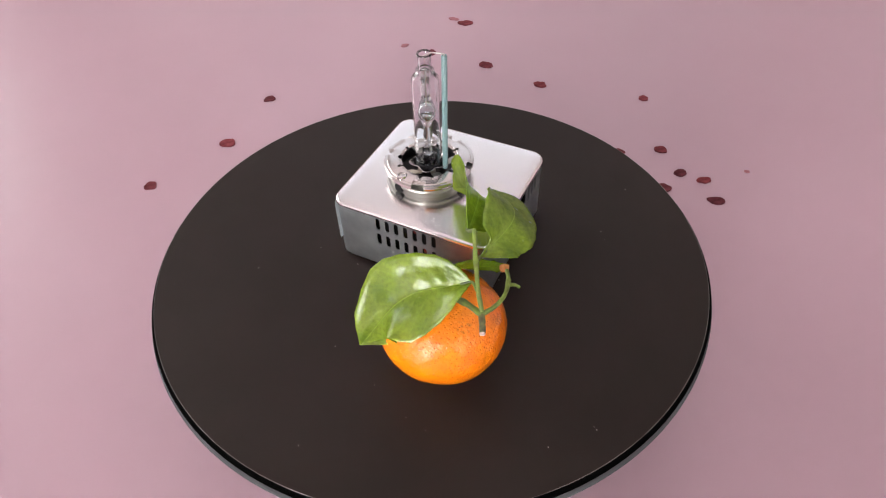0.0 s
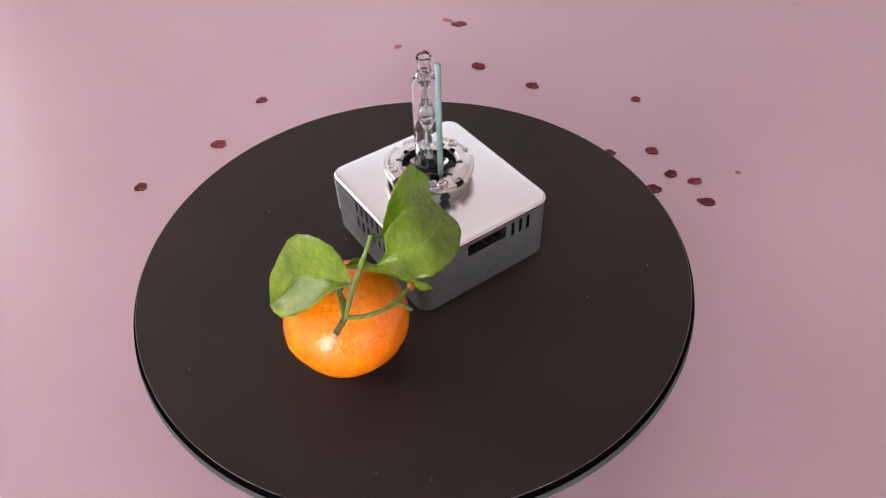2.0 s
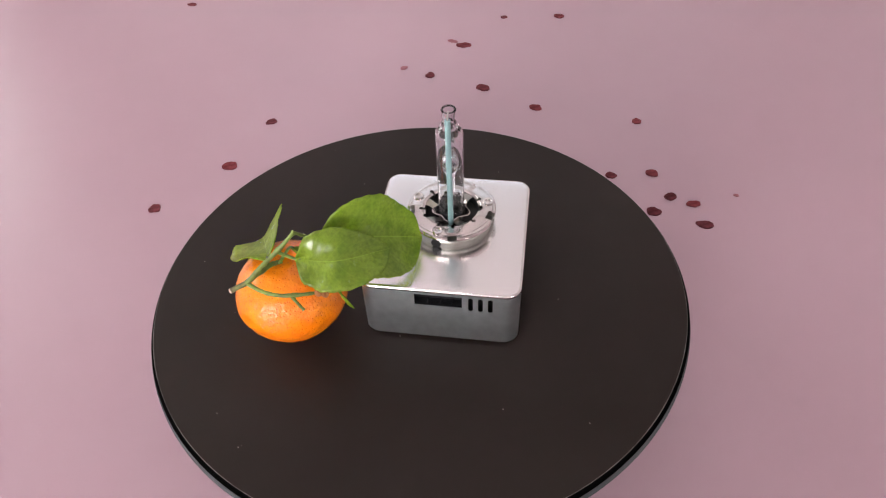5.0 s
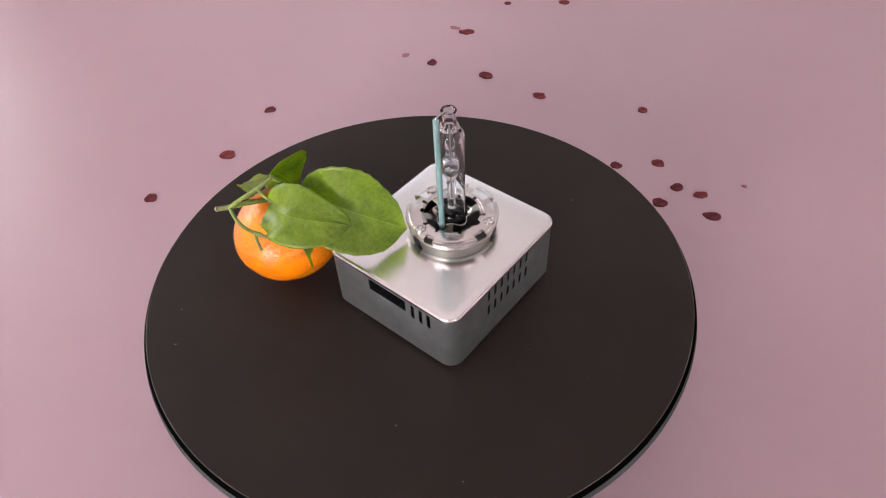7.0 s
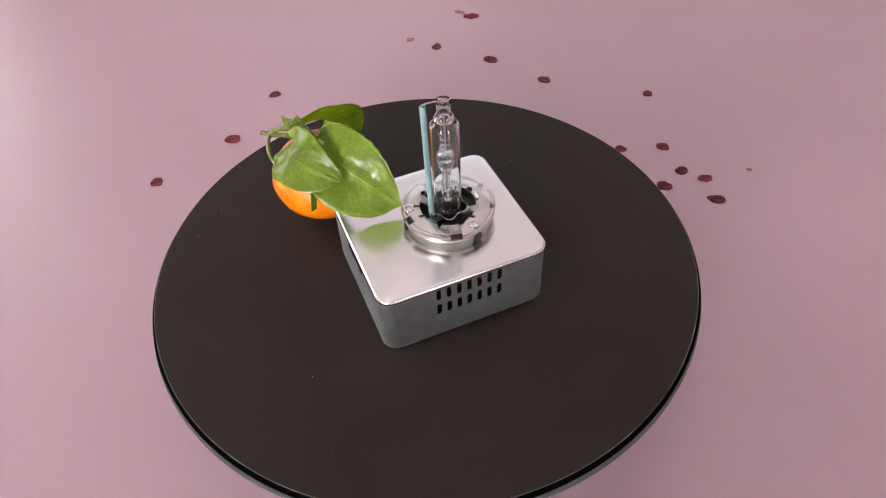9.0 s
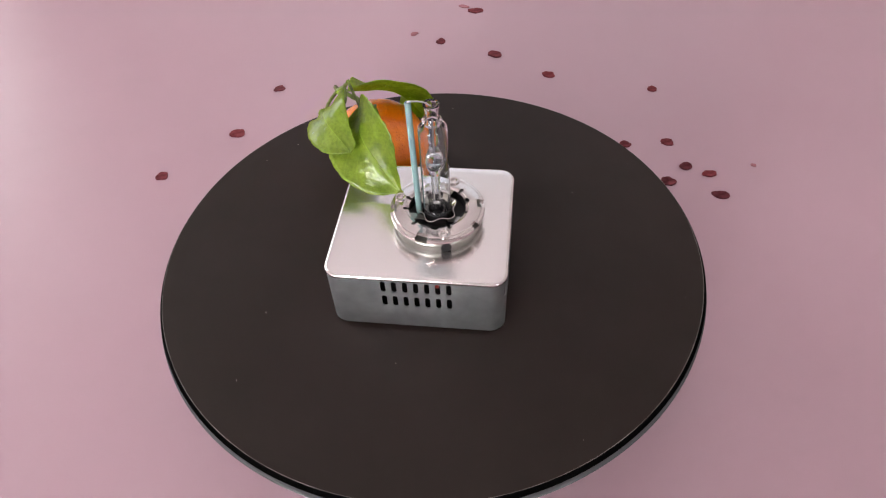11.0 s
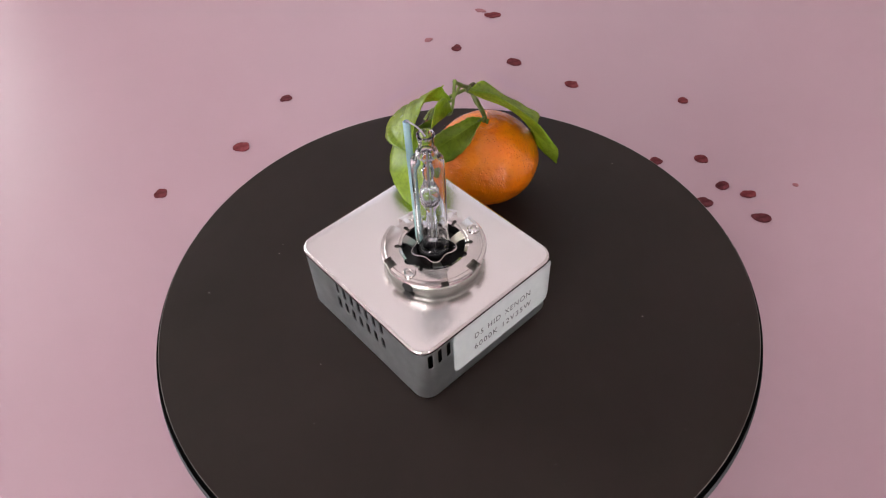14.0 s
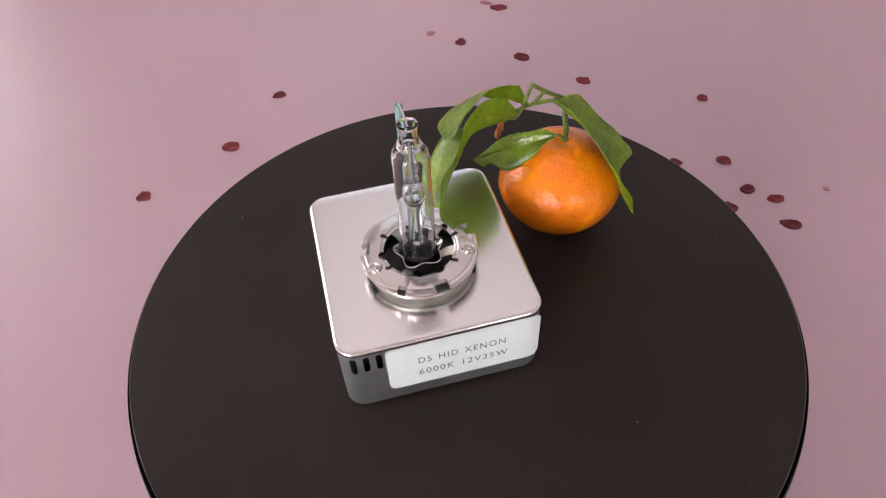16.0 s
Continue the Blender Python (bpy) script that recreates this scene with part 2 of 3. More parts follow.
def tube(points, radii, seg=10, caps=True, bm=None):
    """A round rod along points, with a radius at each."""
    bm = bm or bmesh.new()
    pts = [Vector(p) for p in points]
    rings, side = [], None
    for i, p in enumerate(pts):
        d = (pts[min(i + 1, len(pts) - 1)] - pts[max(i - 1, 0)]).normalized()
        side = (side - d * side.dot(d)).normalized() if side else d.orthogonal().normalized()
        up = d.cross(side)
        rings.append([bm.verts.new(p + radii[i] * (math.cos(a) * side + math.sin(a) * up)) for a in (2 * math.pi * k / seg for k in range(seg))])
    for a, b in zip(rings, rings[1:]):
        for k in range(seg):
            bm.faces.new((a[k], a[(k + 1) % seg], b[(k + 1) % seg], b[k]))
    if caps:
        bm.faces.new(rings[0])
        bm.faces.new(rings[-1])
    return bm


def curve_points(ctrl, n):
    """n points on a smooth curve through ctrl (Catmull-Rom); each has as many numbers as ctrl's."""
    c = [np.array(p, float) for p in ctrl]
    c = [2 * c[0] - c[1]] + c + [2 * c[-1] - c[-2]]
    out, m = [], len(c) - 3
    for i in range(n):
        s = i / (n - 1) * m
        k = min(int(s), m - 1)
        u = s - k
        p0, p1, p2, p3 = c[k:k + 4]
        out.append(0.5 * (2 * p1 + (p2 - p0) * u + (2 * p0 - 5 * p1 + 4 * p2 - p3) * u * u + (3 * p1 - p0 - 3 * p2 + p3) * u ** 3))
    return out


def cut_from(ob, cutter_bm):
    """Cut cutter_bm out of ob's mesh, for good."""
    bmesh.ops.recalc_face_normals(cutter_bm, faces=cutter_bm.faces)
    me = bpy.data.meshes.new("cutter")
    cutter_bm.to_mesh(me)
    cutter_bm.free()
    tool = new("cutter", me)
    mod = ob.modifiers.new("cut", "BOOLEAN")
    mod.operation, mod.object, mod.solver = "DIFFERENCE", tool, "EXACT"
    dg = bpy.context.evaluated_depsgraph_get()
    dg.update()
    done = bpy.data.meshes.new_from_object(ob.evaluated_get(dg))
    ob.modifiers.remove(mod)
    old = ob.data
    ob.data = done
    bpy.data.meshes.remove(old)
    bpy.data.objects.remove(tool)
    done.set_sharp_from_angle(angle=radians(38))


def rounded_rect(hx, hy, r, seg=8):
    """Corner-rounded rectangle, counter-clockwise."""
    out = []
    for cx, cy, a0 in ((hx - r, hy - r, 0), (-hx + r, hy - r, 90), (-hx + r, -hy + r, 180), (hx - r, -hy + r, 270)):
        for k in range(seg + 1):
            a = radians(a0 + 90 * k / seg)
            out.append((cx + r * math.cos(a), cy + r * math.sin(a)))
    return out


def stacked(loops, cap_first=True, cap_last=True):
    """Skin closed loops of 3D points, one above another."""
    bm = bmesh.new()
    rings = [[bm.verts.new(p) for p in lp] for lp in loops]
    n = len(rings[0])
    for a, b in zip(rings, rings[1:]):
        for k in range(n):
            bm.faces.new((a[k], a[(k + 1) % n], b[(k + 1) % n], b[k]))
    if cap_first:
        bm.faces.new(rings[0][::-1])
    if cap_last:
        bm.faces.new(rings[-1])
    return bm


def empty(name, label, category, at=(0, 0, 0), rz=0.0, group=""):
    ob = new(name)
    ob.empty_display_size = 0.02
    ob.matrix_world = pose(*at, 0, 0, rz)
    return tagged(ob, label, category, group)


# ---- room ----
X0, X1, Y0, Y1, TOP = -1.6, 1.6, -1.6, 2.6, 2.35
bm = box(X1 - X0 + 0.24, Y1 - Y0 + 0.24, 0.04, ((X0 + X1) / 2, (Y0 + Y1) / 2, FLOOR - 0.02))
tagged(part("floor", bm, PINK, smooth=False), "smooth glossy dusty-pink painted surface under the turntable", "floor", kind="structure")
bm = box(X1 - X0 + 0.24, Y1 - Y0 + 0.24, 0.1, ((X0 + X1) / 2, (Y0 + Y1) / 2, TOP + 0.05))
tagged(part("ceiling", bm, CEIL, smooth=False), "plain warm white painted ceiling", "ceiling", kind="structure")


def wall(name, along, at, lo, hi, *holes):
    """A wall 0.12 thick along x or y, from lo to hi, its inner face at `at`; holes, in order: lo, hi, bottom, top."""
    sign = 1 if at > 0 else -1
    bm = bmesh.new()

    def slab(a, b, z0, z1):
        mid, c = (a + b) / 2, at + sign * 0.06
        if along == "x":
            box(b - a, 0.12, z1 - z0, (mid, c, (z0 + z1) / 2), bm=bm)
        else:
            box(0.12, b - a, z1 - z0, (c, mid, (z0 + z1) / 2), bm=bm)
    for a, b, z0, z1 in holes:
        slab(lo, a, FLOOR, TOP)
        slab(a, b, FLOOR, z0)
        slab(a, b, z1, TOP)
        lo = b
    slab(lo, hi, FLOOR, TOP)
    return tagged(part(name, bm, WALL, smooth=False), "plain greige painted wall", "wall", kind="structure")


wall("wall_north", "x", Y1, X0 - 0.12, X1 + 0.12, (-1.0, 1.3, 1.12, 2.12))
wall("wall_south", "x", Y0, X0 - 0.12, X1 + 0.12, (-1.40, -0.40, 0.08, 0.88), (0.80, 1.30, 0.27, 0.97))
wall("wall_east", "y", X1, Y0, Y1)
wall("wall_west", "y", X0, Y0, Y1, (0.3, 2.0, 0.2, 1.3))


def window(name, along, at, a, b, z0, z1):
    win = tagged(new(name), "white framed window with clear panes, closed", "window", kind="structure")
    mid, zc, w, h, t = (a + b) / 2, (z0 + z1) / 2, b - a, z1 - z0, 0.05

    def put(part_name, u, z, du, dz, thick, mat):
        c = (u, at, z) if along == "x" else (at, u, z)
        s = (du, thick, dz) if along == "x" else (thick, du, dz)
        return part(part_name, box(*s, c, bevel=0.003 if thick > 0.02 else 0), mat, win, smooth=False)
    for u in (a + t / 2, mid, b - t / 2):
        put("frame", u, zc, t, h, 0.06, FRAME)
    for z in (z0 + t / 2, z1 - t / 2):
        for u in (-1, 1):
            put("frame", mid + u * w / 4, z, w / 2 - t * 1.5, t, 0.06, FRAME)
    for u in (-1, 1):
        pane = put("pane", mid + u * w / 4, zc, w / 2 - t * 1.5, h - 2 * t, 0.006, PANE)
        pane.visible_shadow = False


window("window_1", "y", X0 - 0.01, 0.3, 2.0, 0.2, 1.3)
window("window_3", "x", Y1 + 0.01, -1.0, 1.3, 1.12, 2.12)
window("window_2", "x", Y0 - 0.01, -1.40, -0.40, 0.08, 0.88)
window("window_4", "x", Y0 - 0.01, 0.80, 1.30, 0.27, 0.97)

# ---- turntable ----
SPIN = [(0, 0.00), (0.5, -7.11), (1, -14.26), (1.5, -21.46), (2, -28.60), (2.5, -35.66), (3, -42.66), (3.5, -49.63), (4, -56.63), (4.5, -63.82), (4.7, -66.80), (7, -101.89), (7.5, -109.05), (8, -116.02), (8.5, -122.89), (9, -129.86), (11.5, -166.16), (12, -173.11), (12.5, -179.92), (13, -186.61), (13.5, -193.21), (14, -199.72), (14.5, -206.31), (15, -213.18), (15.5, -220.30), (16, -227.56)]
TURN = -29.64
turntable = empty("turntable", "round matte black turntable with a turning platter", "turntable", (0, 0, FLOOR))
Z = -FLOOR
part("base", lathe([(0, 0.0), (0.099, 0.0), (0.102, 0.003), (0.102, 0.040), (0.104, Z - 0.0098), (0, Z - 0.0098)], 120), GREY_PLASTIC, turntable, "dark grey plastic base")
rim = part("rim", lathe([(0, Z - 0.0095), (0.104, Z - 0.0092), (0.119, Z - 0.0073), (0.1240, Z - 0.0063), (0.1257, Z - 0.0058), (0.1262, Z - 0.0051), (0.1257, Z - 0.0045), (0.1249, Z - 0.0042), (0.1254, Z - 0.0039), (0.1256, Z - 0.0035), (0.1248, Z - 0.0031), (0.118, Z - 0.0031), (0, Z - 0.0031)], 160),
           GREY_PLASTIC, turntable, "dark grey grooved rim under the platter")
platter = part("platter", lathe([(0, Z - 0.0029), (0.1215, Z - 0.0029), (0.1244, Z - 0.0029), (0.1251, Z - 0.0027), (0.1254, Z - 0.0022), (0.1249, Z - 0.0013), (0.1241, Z - 0.0003), (0.1238, Z), (0.12, Z), (0.06, Z), (0, Z)], 160),
               BLACK, turntable, "matte black platter with painted edge highlight and gap shade")
# the platter's outer side is painted with the gap's shade
platter.data.materials.append(GAP_SHADE)
for p in platter.data.polygons:
    if math.hypot(p.center.x, p.center.y) > 0.1235 and p.center.z < Z - 0.00005:
        p.material_index = 1
# hair-thin ring that carries the painted edge highlight
part("edge_line", lathe([(0.12371, Z + 0.00001), (0.12380, Z + 0.00005), (0.12389, Z - 0.00002), (0.12380, Z - 0.0001)], 160, closed=True), EDGE_HIGHLIGHT, platter, "thin pale line round the platter, a painted highlight")
bm = bmesh.new()
for k in range(30):
    r, a = 0.118 * math.sqrt(random.random()), random.uniform(0, 6.28)
    s = random.choice((0.00008, 0.0001, 0.00012, 0.0002))
    bmesh.ops.create_icosphere(bm, subdivisions=1, radius=s, matrix=pose(r * math.cos(a), r * math.sin(a), Z + s * 0.4))
tagged(part("dust", bm, DUST, platter, "scattered pale dust specks"), kind="stuff")

# ---- xenon headlight bulb with its ballast ----
MM = 0.001
BULB_AT = (-0.001375, 0.014462)
bulb = empty("xenon_headlight_bulb", "silver xenon headlight bulb on a square metal ballast, standing upright", "headlight bulb")
HX, HY, CR, TOPZ = 0.0364, 0.0336, 0.0065, 0.0335


def loop3(hx, hy, r, z):
    return [(x, y, z) for x, y in rounded_rect(hx, hy, r)]


def wall_tube():
    t = 0.0004
    outer = [(HX - 0.0016, HY - 0.0016, 0.0018), (HX - 0.0005, HY - 0.0005, 0.0021), (HX, HY, 0.0032), (HX, HY, 0.0316)]
    inner = [(HX - t, HY - t, 0.0316), (HX - t, HY - t, 0.0036), (HX - 0.006, HY - 0.006, 0.0028)]
    return stacked([loop3(a, b, CR - 0.0004, z) for a, b, z in outer] + [loop3(a, b, CR - 0.0012, z) for a, b, z in inner])


case = part("ballast_case", wall_tube(), CASE, bulb, "grey zinc sheet case with vent slots")


def stadium(bm, at, along, w, h, depth=0.006):
    """An upright round-ended prism through a wall; along: the axis of the wall's normal."""
    pts = []
    r = w / 2
    for a0, zc in ((0, h / 2 - r), (180, -h / 2 + r)):
        for k in range(7):
            a = radians(a0 + 30 * k)
            pts.append((r * math.cos(a), zc + r * math.sin(a)))
    rings = []
    for s in (-depth / 2, depth / 2):
        rings.append([bm.verts.new((at[0] + (s if along == "x" else u), at[1] + (u if along == "x" else s), at[2] + v)) for u, v in pts])
    n = len(pts)
    for k in range(n):
        bm.faces.new((rings[0][k], rings[0][(k + 1) % n], rings[1][(k + 1) % n], rings[1][k]))
    bm.faces.new(rings[0])
    bm.faces.new(rings[1])


cuts = bmesh.new()
for k in range(7):
    x = (-14.0 + 4.42 * k) * MM
    for z in (0.0274, 0.0187):
        for y in (HY, -HY):
            stadium(cuts, (x, y, z), "y", 0.0021, 0.0064)
for y in (13.4, 17.5, 21.6):
    stadium(cuts, (HX, y * MM, 0.0256), "x", 0.0020, 0.0082)
for y in (21.2, 25.3, 29.4):
    stadium(cuts, (-HX, y * MM, 0.0256), "x", 0.0020, 0.0082)
box(0.006, 0.0200, 0.0066, (HX, -0.0002, 0.0264), bm=cuts)
cut_from(case, cuts)

part("core", stacked([loop3(HX - 0.0045, HY - 0.0045, 0.004, z) for z in (0.0, 0.0305)]), DARK, bulb, "black potted electronics inside the case", smooth=False)
for x, y, z in ((3.5, -30.1, 27.5), (8.0, -30.1, 18.0), (-8, 30.1, 26.5)):
    part("component", box(0.0034, 0.0022, 0.0026, (x * MM, y * MM, z * MM), bevel=0.0004), RED, bulb, "small red electronic component")
# connector behind the square opening
bm = bmesh.new()
for y in (-10.4, 10.0):
    box(0.0042, 0.0006, 0.0072, (HX - 0.0024, y * MM, 0.0264), bm=bm)
for z in (0.0229, 0.0299):
    box(0.0042, 0.0204, 0.0006, (HX - 0.0024, -0.0002, z), bm=bm)
part("connector", bm, SOOT, bulb, "black plastic plug socket", smooth=False)
for y in (-5.0, 0.4, 5.6):
    part("contact_pin", box(0.003, 0.0006, 0.0006, (HX - 0.003, y * MM, 0.0235), bevel=0.0001), SOOT, bulb)

# lid: pressed sheet with a rolled edge and short skirt
g = 0.0005
prof = [(HX + g - 0.0009, 0.0313), (HX + g - 0.0002, 0.0313), (HX + g, 0.0316), (HX + g, 0.0319)]
for k in range(1, 7):
    a = radians(90 * k / 6)
    prof.append((HX + g - 0.0015 + 0.0015 * math.cos(a), 0.0319 + 0.0015 * math.sin(a)))
prof.append((HX - 0.004, TOPZ - 0.00005))
lid = part("lid", stacked([loop3(x, x - HX + HY, max(CR - (HX + g - x), 0.001), z) for x, z in prof]), LID, bulb, "bright tin-plate lid with rolled edges")

# label wrapped over the long side, with two printed lines
LX = -HX - 0.0002


def label_sheet():
    lo, hi, y0, y1, r = 0.0085, 0.0309, 0.0192, -0.0325, 0.0022
    n, m = 40, 10
    bm = bmesh.new()
    grid = []
    for i in range(n + 1):
        s = i / n
        y = y0 + (y1 - y0) * s
        d = min(y0 - y, y - y1)
        inset = r - math.sqrt(max(0.0, r * r - max(0.0, r - d) ** 2))
        bend = max(0.0, -HY + CR - y)
        x = LX + 0.35 * (CR - math.sqrt(max(0.0, CR * CR - bend * bend)))
        grid.append([(x, y, lo + inset + (hi - lo - 2 * inset) * j / m) for j in range(m + 1)])
    for back in (0.0, 0.00018):
        vs = [[bm.verts.new((p[0] - 0.00012 + back, p[1], p[2])) for p in col] for col in grid]
        for i in range(n):
            for j in range(m):
                f = (vs[i][j], vs[i + 1][j], vs[i + 1][j + 1], vs[i][j + 1])
                bm.faces.new(f if not back else f[::-1])
    return bm


label = part("label", label_sheet(), LABEL, bulb, "white paper rating label with two printed lines", recalc=False)


def print_line(text, y, z, size, stretch):
    cu = bpy.data.curves.new("print", "FONT")
    cu.offset = 0.0
    cu.body, cu.size, cu.extrude, cu.space_character, cu.space_word = text, size, 0.00001, 1.22, 1.25
    tmp = new("print", cu)
    dg = bpy.context.evaluated_depsgraph_get()
    dg.update()
    me = bpy.data.meshes.new_from_object(tmp.evaluated_get(dg))
    bpy.data.objects.remove(tmp)
    # text x runs towards -y of the bulb, text y upwards
    me.transform(Matrix(((0, 0, -1, LX - 0.00017), (-stretch, 0, 0, y), (0, 1, 0, z), (0, 0, 0, 1))))
    me.materials.clear()
    me.materials.append(INK)
    ob = new("printed_line", me)
    ob.parent = label
    return tagged(ob, "printed line of grey typewriter letters")


print_line("D5 HID XENON", 0.0092, 0.0202, 0.0044, 0.80)
print_line("6000K 12V35W", 0.0092, 0.0136, 0.0044, 0.88)

# bulb socket
CX, CY = -0.0061, 0.0003
C = (CX, CY)
neck = part("neck", lathe([(0.0177, TOPZ - 0.0008), (0.0177, TOPZ + 0.0003), (0.0176, TOPZ + 0.0012), (0.0176, 0.0355), (0.0185, 0.0358), (0.0187, 0.0362), (0.0187, 0.0370), (0.0184, 0.0374), (0.0178, 0.0375), (0.0150, 0.0376), (0.0150, 0.0390), (0.0125, 0.0390), (0.0125, 0.0350), (0, 0.0350)], 72, C), NECK, bulb, "turned steel neck below the flange")
flange = part("flange", lathe([(0.0120, 0.0395), (0.0185, 0.0392), (0.0187, 0.0384), (0.0193, 0.0384), (0.0195, 0.0388), (0.0193, 0.0394), (0.0196, 0.0398), (0.0196, 0.0406), (0.0193, 0.0409), (0.0183, 0.0410), (0.0181, 0.0412), (0.0179, 0.0413), (0.0130, 0.0413), (0.0128, 0.0411), (0.0121, 0.0410), (0.0118, 0.0408), (0.0118, 0.0399)], 96, C, closed=True), STEEL, bulb, "flat steel locking flange with notches")
cuts = bmesh.new()
for a, w, d in ((77, 0.0050, 0.0032), (190, 0.0046, 0.0032), (-78, 0.0054, 0.0034), (8, 0.0040, 0.0028), (150, 0.0028, 0.0022)):
    ra = radians(a)
    box(2 * d, w, 0.006, (CX + 0.0196 * math.cos(ra), CY + 0.0196 * math.sin(ra), 0.0404), ra, bm=cuts)
for a, w, d in ((10, 0.0012, 0.0017), (52, 0.0011, 0.0020), (118, 0.0012, 0.0016), (168, 0.0012, 0.0014), (228, 0.0011, 0.0020), (281, 0.0012, 0.0018), (342, 0.0012, 0.0019)):
    ra = radians(a)
    box(2 * d, w, 0.006, (CX + 0.0118 * math.cos(ra), CY + 0.0118 * math.sin(ra), 0.0404), ra, bm=cuts)
cut_from(flange, cuts)
cuts = bmesh.new()
for a, rr, q in ((52, 0.0136, 0.0009), (10, 0.0134, 0.0008), (118, 0.0133, 0.0009), (228, 0.0137, 0.0009), (281, 0.0135, 0.0008), (342, 0.0136, 0.0009), (304, 0.0121, 0.0015), (92, 0.0120, 0.0019), (200, 0.0121, 0.0016)):
    ra = radians(a)
    bmesh.ops.create_cone(cuts, cap_ends=True, segments=14, radius1=q, radius2=q, depth=0.006, matrix=Matrix.Translation((CX + rr * math.cos(ra), CY + rr * math.sin(ra), 0.0404)))
cut_from(flange, cuts)
for a in (-14, 107, -108.5):
    ra = radians(a)
    p = (CX + 0.0165 * math.cos(ra), CY + 0.0165 * math.sin(ra))
    part("rivet", lathe([(0.0022, 0.0411), (0.0024, 0.0416), (0.0021, 0.0420), (0.0015, 0.0419), (0.0011, 0.0414), (0.0006, 0.0416), (0, 0.0418)], 20, p), STEEL, bulb, "pressed steel rivet")
    q = (CX + 0.0187 * math.cos(ra), CY + 0.0187 * math.sin(ra), 0.0357)
    m = Matrix.Translation(q) @ Vector((math.cos(ra), math.sin(ra), 0)).to_track_quat("Z", "Y").to_matrix().to_4x4()
    hole = lathe([(0, 0.0002), (0.0022, 0.0002), (0.0022, -0.0030), (0, -0.0030)], 18)
    bmesh.ops.transform(hole, matrix=m, verts=hole.verts)
    part("pin_hole", hole, DARK, bulb, "dark pin hole in the neck")
part("cup", lathe([(0.0121, 0.0397), (0.0120, 0.0362), (0.0080, 0.0354), (0, 0.0354)], 40, C), DARK, bulb, "black well inside the flange")
# scalloped spring collar
n = 72
rings = []
for rr, z, amp in ((0.0064, 0.0358, 0.0), (0.0066, 0.0388, 0.0003), (0.0077, 0.0402, 0.0011), (0.0074, 0.0403, 0.0011), (0.0062, 0.0389, 0.0003), (0.0059, 0.0358, 0.0)):
    rings.append([(CX + (rr + amp * math.cos(5 * 2 * math.pi * k / n)) * math.cos(2 * math.pi * k / n), CY + (rr + amp * math.cos(5 * 2 * math.pi * k / n)) * math.sin(2 * math.pi * k / n), z) for k in range(n)])
part("collar", stacked(rings, False, False), STEEL, bulb, "scalloped steel spring collar")
for a, mat in ((29, NECK), (146, NECK), (253, CREAM), (316, NECK)):
    ra = radians(a)
    e = Vector((math.cos(ra), math.sin(ra), 0))
    s = Vector((-e.y, e.x, 0))
    bm = bmesh.new()
    o = Vector((CX, CY, 0))
    path = [(0.0064, 0.0376, 0.0013), (0.0082, 0.0390, 0.0016), (0.0102, 0.0400, 0.0017), (0.0124, 0.0404, 0.0022)]
    lays = []
    for dz in (0.0, -0.0006):
        lays.append([(bm.verts.new(o + e * r - s * w + Vector((0, 0, z + dz))), bm.verts.new(o + e * r + s * w + Vector((0, 0, z + dz)))) for r, z, w in path])
    for i in range(3):
        (a0, b0), (a1, b1) = lays[0][i], lays[0][i + 1]
        (c0, d0), (c1, d1) = lays[1][i], lays[1][i + 1]
        for f in ((a0, b0, b1, a1), (c0, c1, d1, d0), (a0, a1, c1, c0), (b0, d0, d1, b1)):
            bm.faces.new(f)
    part("spring_clip", bm, mat, bulb, "cream ceramic tab" if mat is CREAM else "bent steel spring clip")
part("ceramic_base", lathe([(0, 0.0360), (0.0056, 0.0360), (0.0056, 0.0405), (0.0050, 0.0412), (0.0042, 0.0416), (0.0040, 0.0432), (0.0024, 0.0440), (0, 0.0442)], 32, C), SOOT, bulb, "black ceramic bulb base")

# quartz envelope: double wall, shoulder and pinched neck
part("glass_envelope", lathe([(0.0050, 0.0418), (0.0055, 0.0410), (0.0057, 0.0425), (0.0057, 0.0800), (0.0055, 0.0816), (0.0044, 0.0828), (0.0037, 0.0836), (0.0039, 0.0844), (0.0036, 0.0853), (0.0028, 0.0862), (0.0026, 0.0880), (0.0028, 0.0908), (0.0031, 0.0917), (0.0028, 0.0922), (0.0021, 0.0917), (0.0018, 0.0900), (0.0018, 0.0866),
                          (0.0026, 0.0846), (0.0030, 0.0834), (0.0047, 0.0808), (0.0050, 0.0795), (0.0050, 0.0430)], 56, C, closed=True), GLASS, bulb, "clear quartz outer tube with pinched neck")
arc = part("arc_tube", lathe([(0, 0.0445), (0.0017, 0.0445), (0.0019, 0.0470), (0.0015, 0.0490), (0.0019, 0.0510), (0.0016, 0.0528), (0.0020, 0.0545), (0.0016, 0.0562), (0.0019, 0.0577), (0.0016, 0.0588), (0.0021, 0.0605), (0.0032, 0.0630), (0.0036, 0.0660), (0.0032, 0.0690), (0.0021, 0.0715), (0.0016, 0.0740), (0.0019, 0.0755), (0.0020, 0.0772), (0.0016, 0.0790), (0.0019, 0.0812), (0.0015, 0.0850), (0, 0.0862)], 32, C), ARC, bulb, "clear quartz arc tube with round chamber")
hollow = lathe([(0, 0.0618), (0.0014, 0.0626), (0.0023, 0.0642), (0.0027, 0.0660), (0.0023, 0.0678), (0.0014, 0.0694), (0, 0.0702)], 24, C)
bmesh.ops.recalc_face_normals(hollow, faces=hollow.faces)
bmesh.ops.reverse_faces(hollow, faces=hollow.faces)
part("arc_chamber", hollow, ARC, arc, "hollow gas chamber", recalc=False)
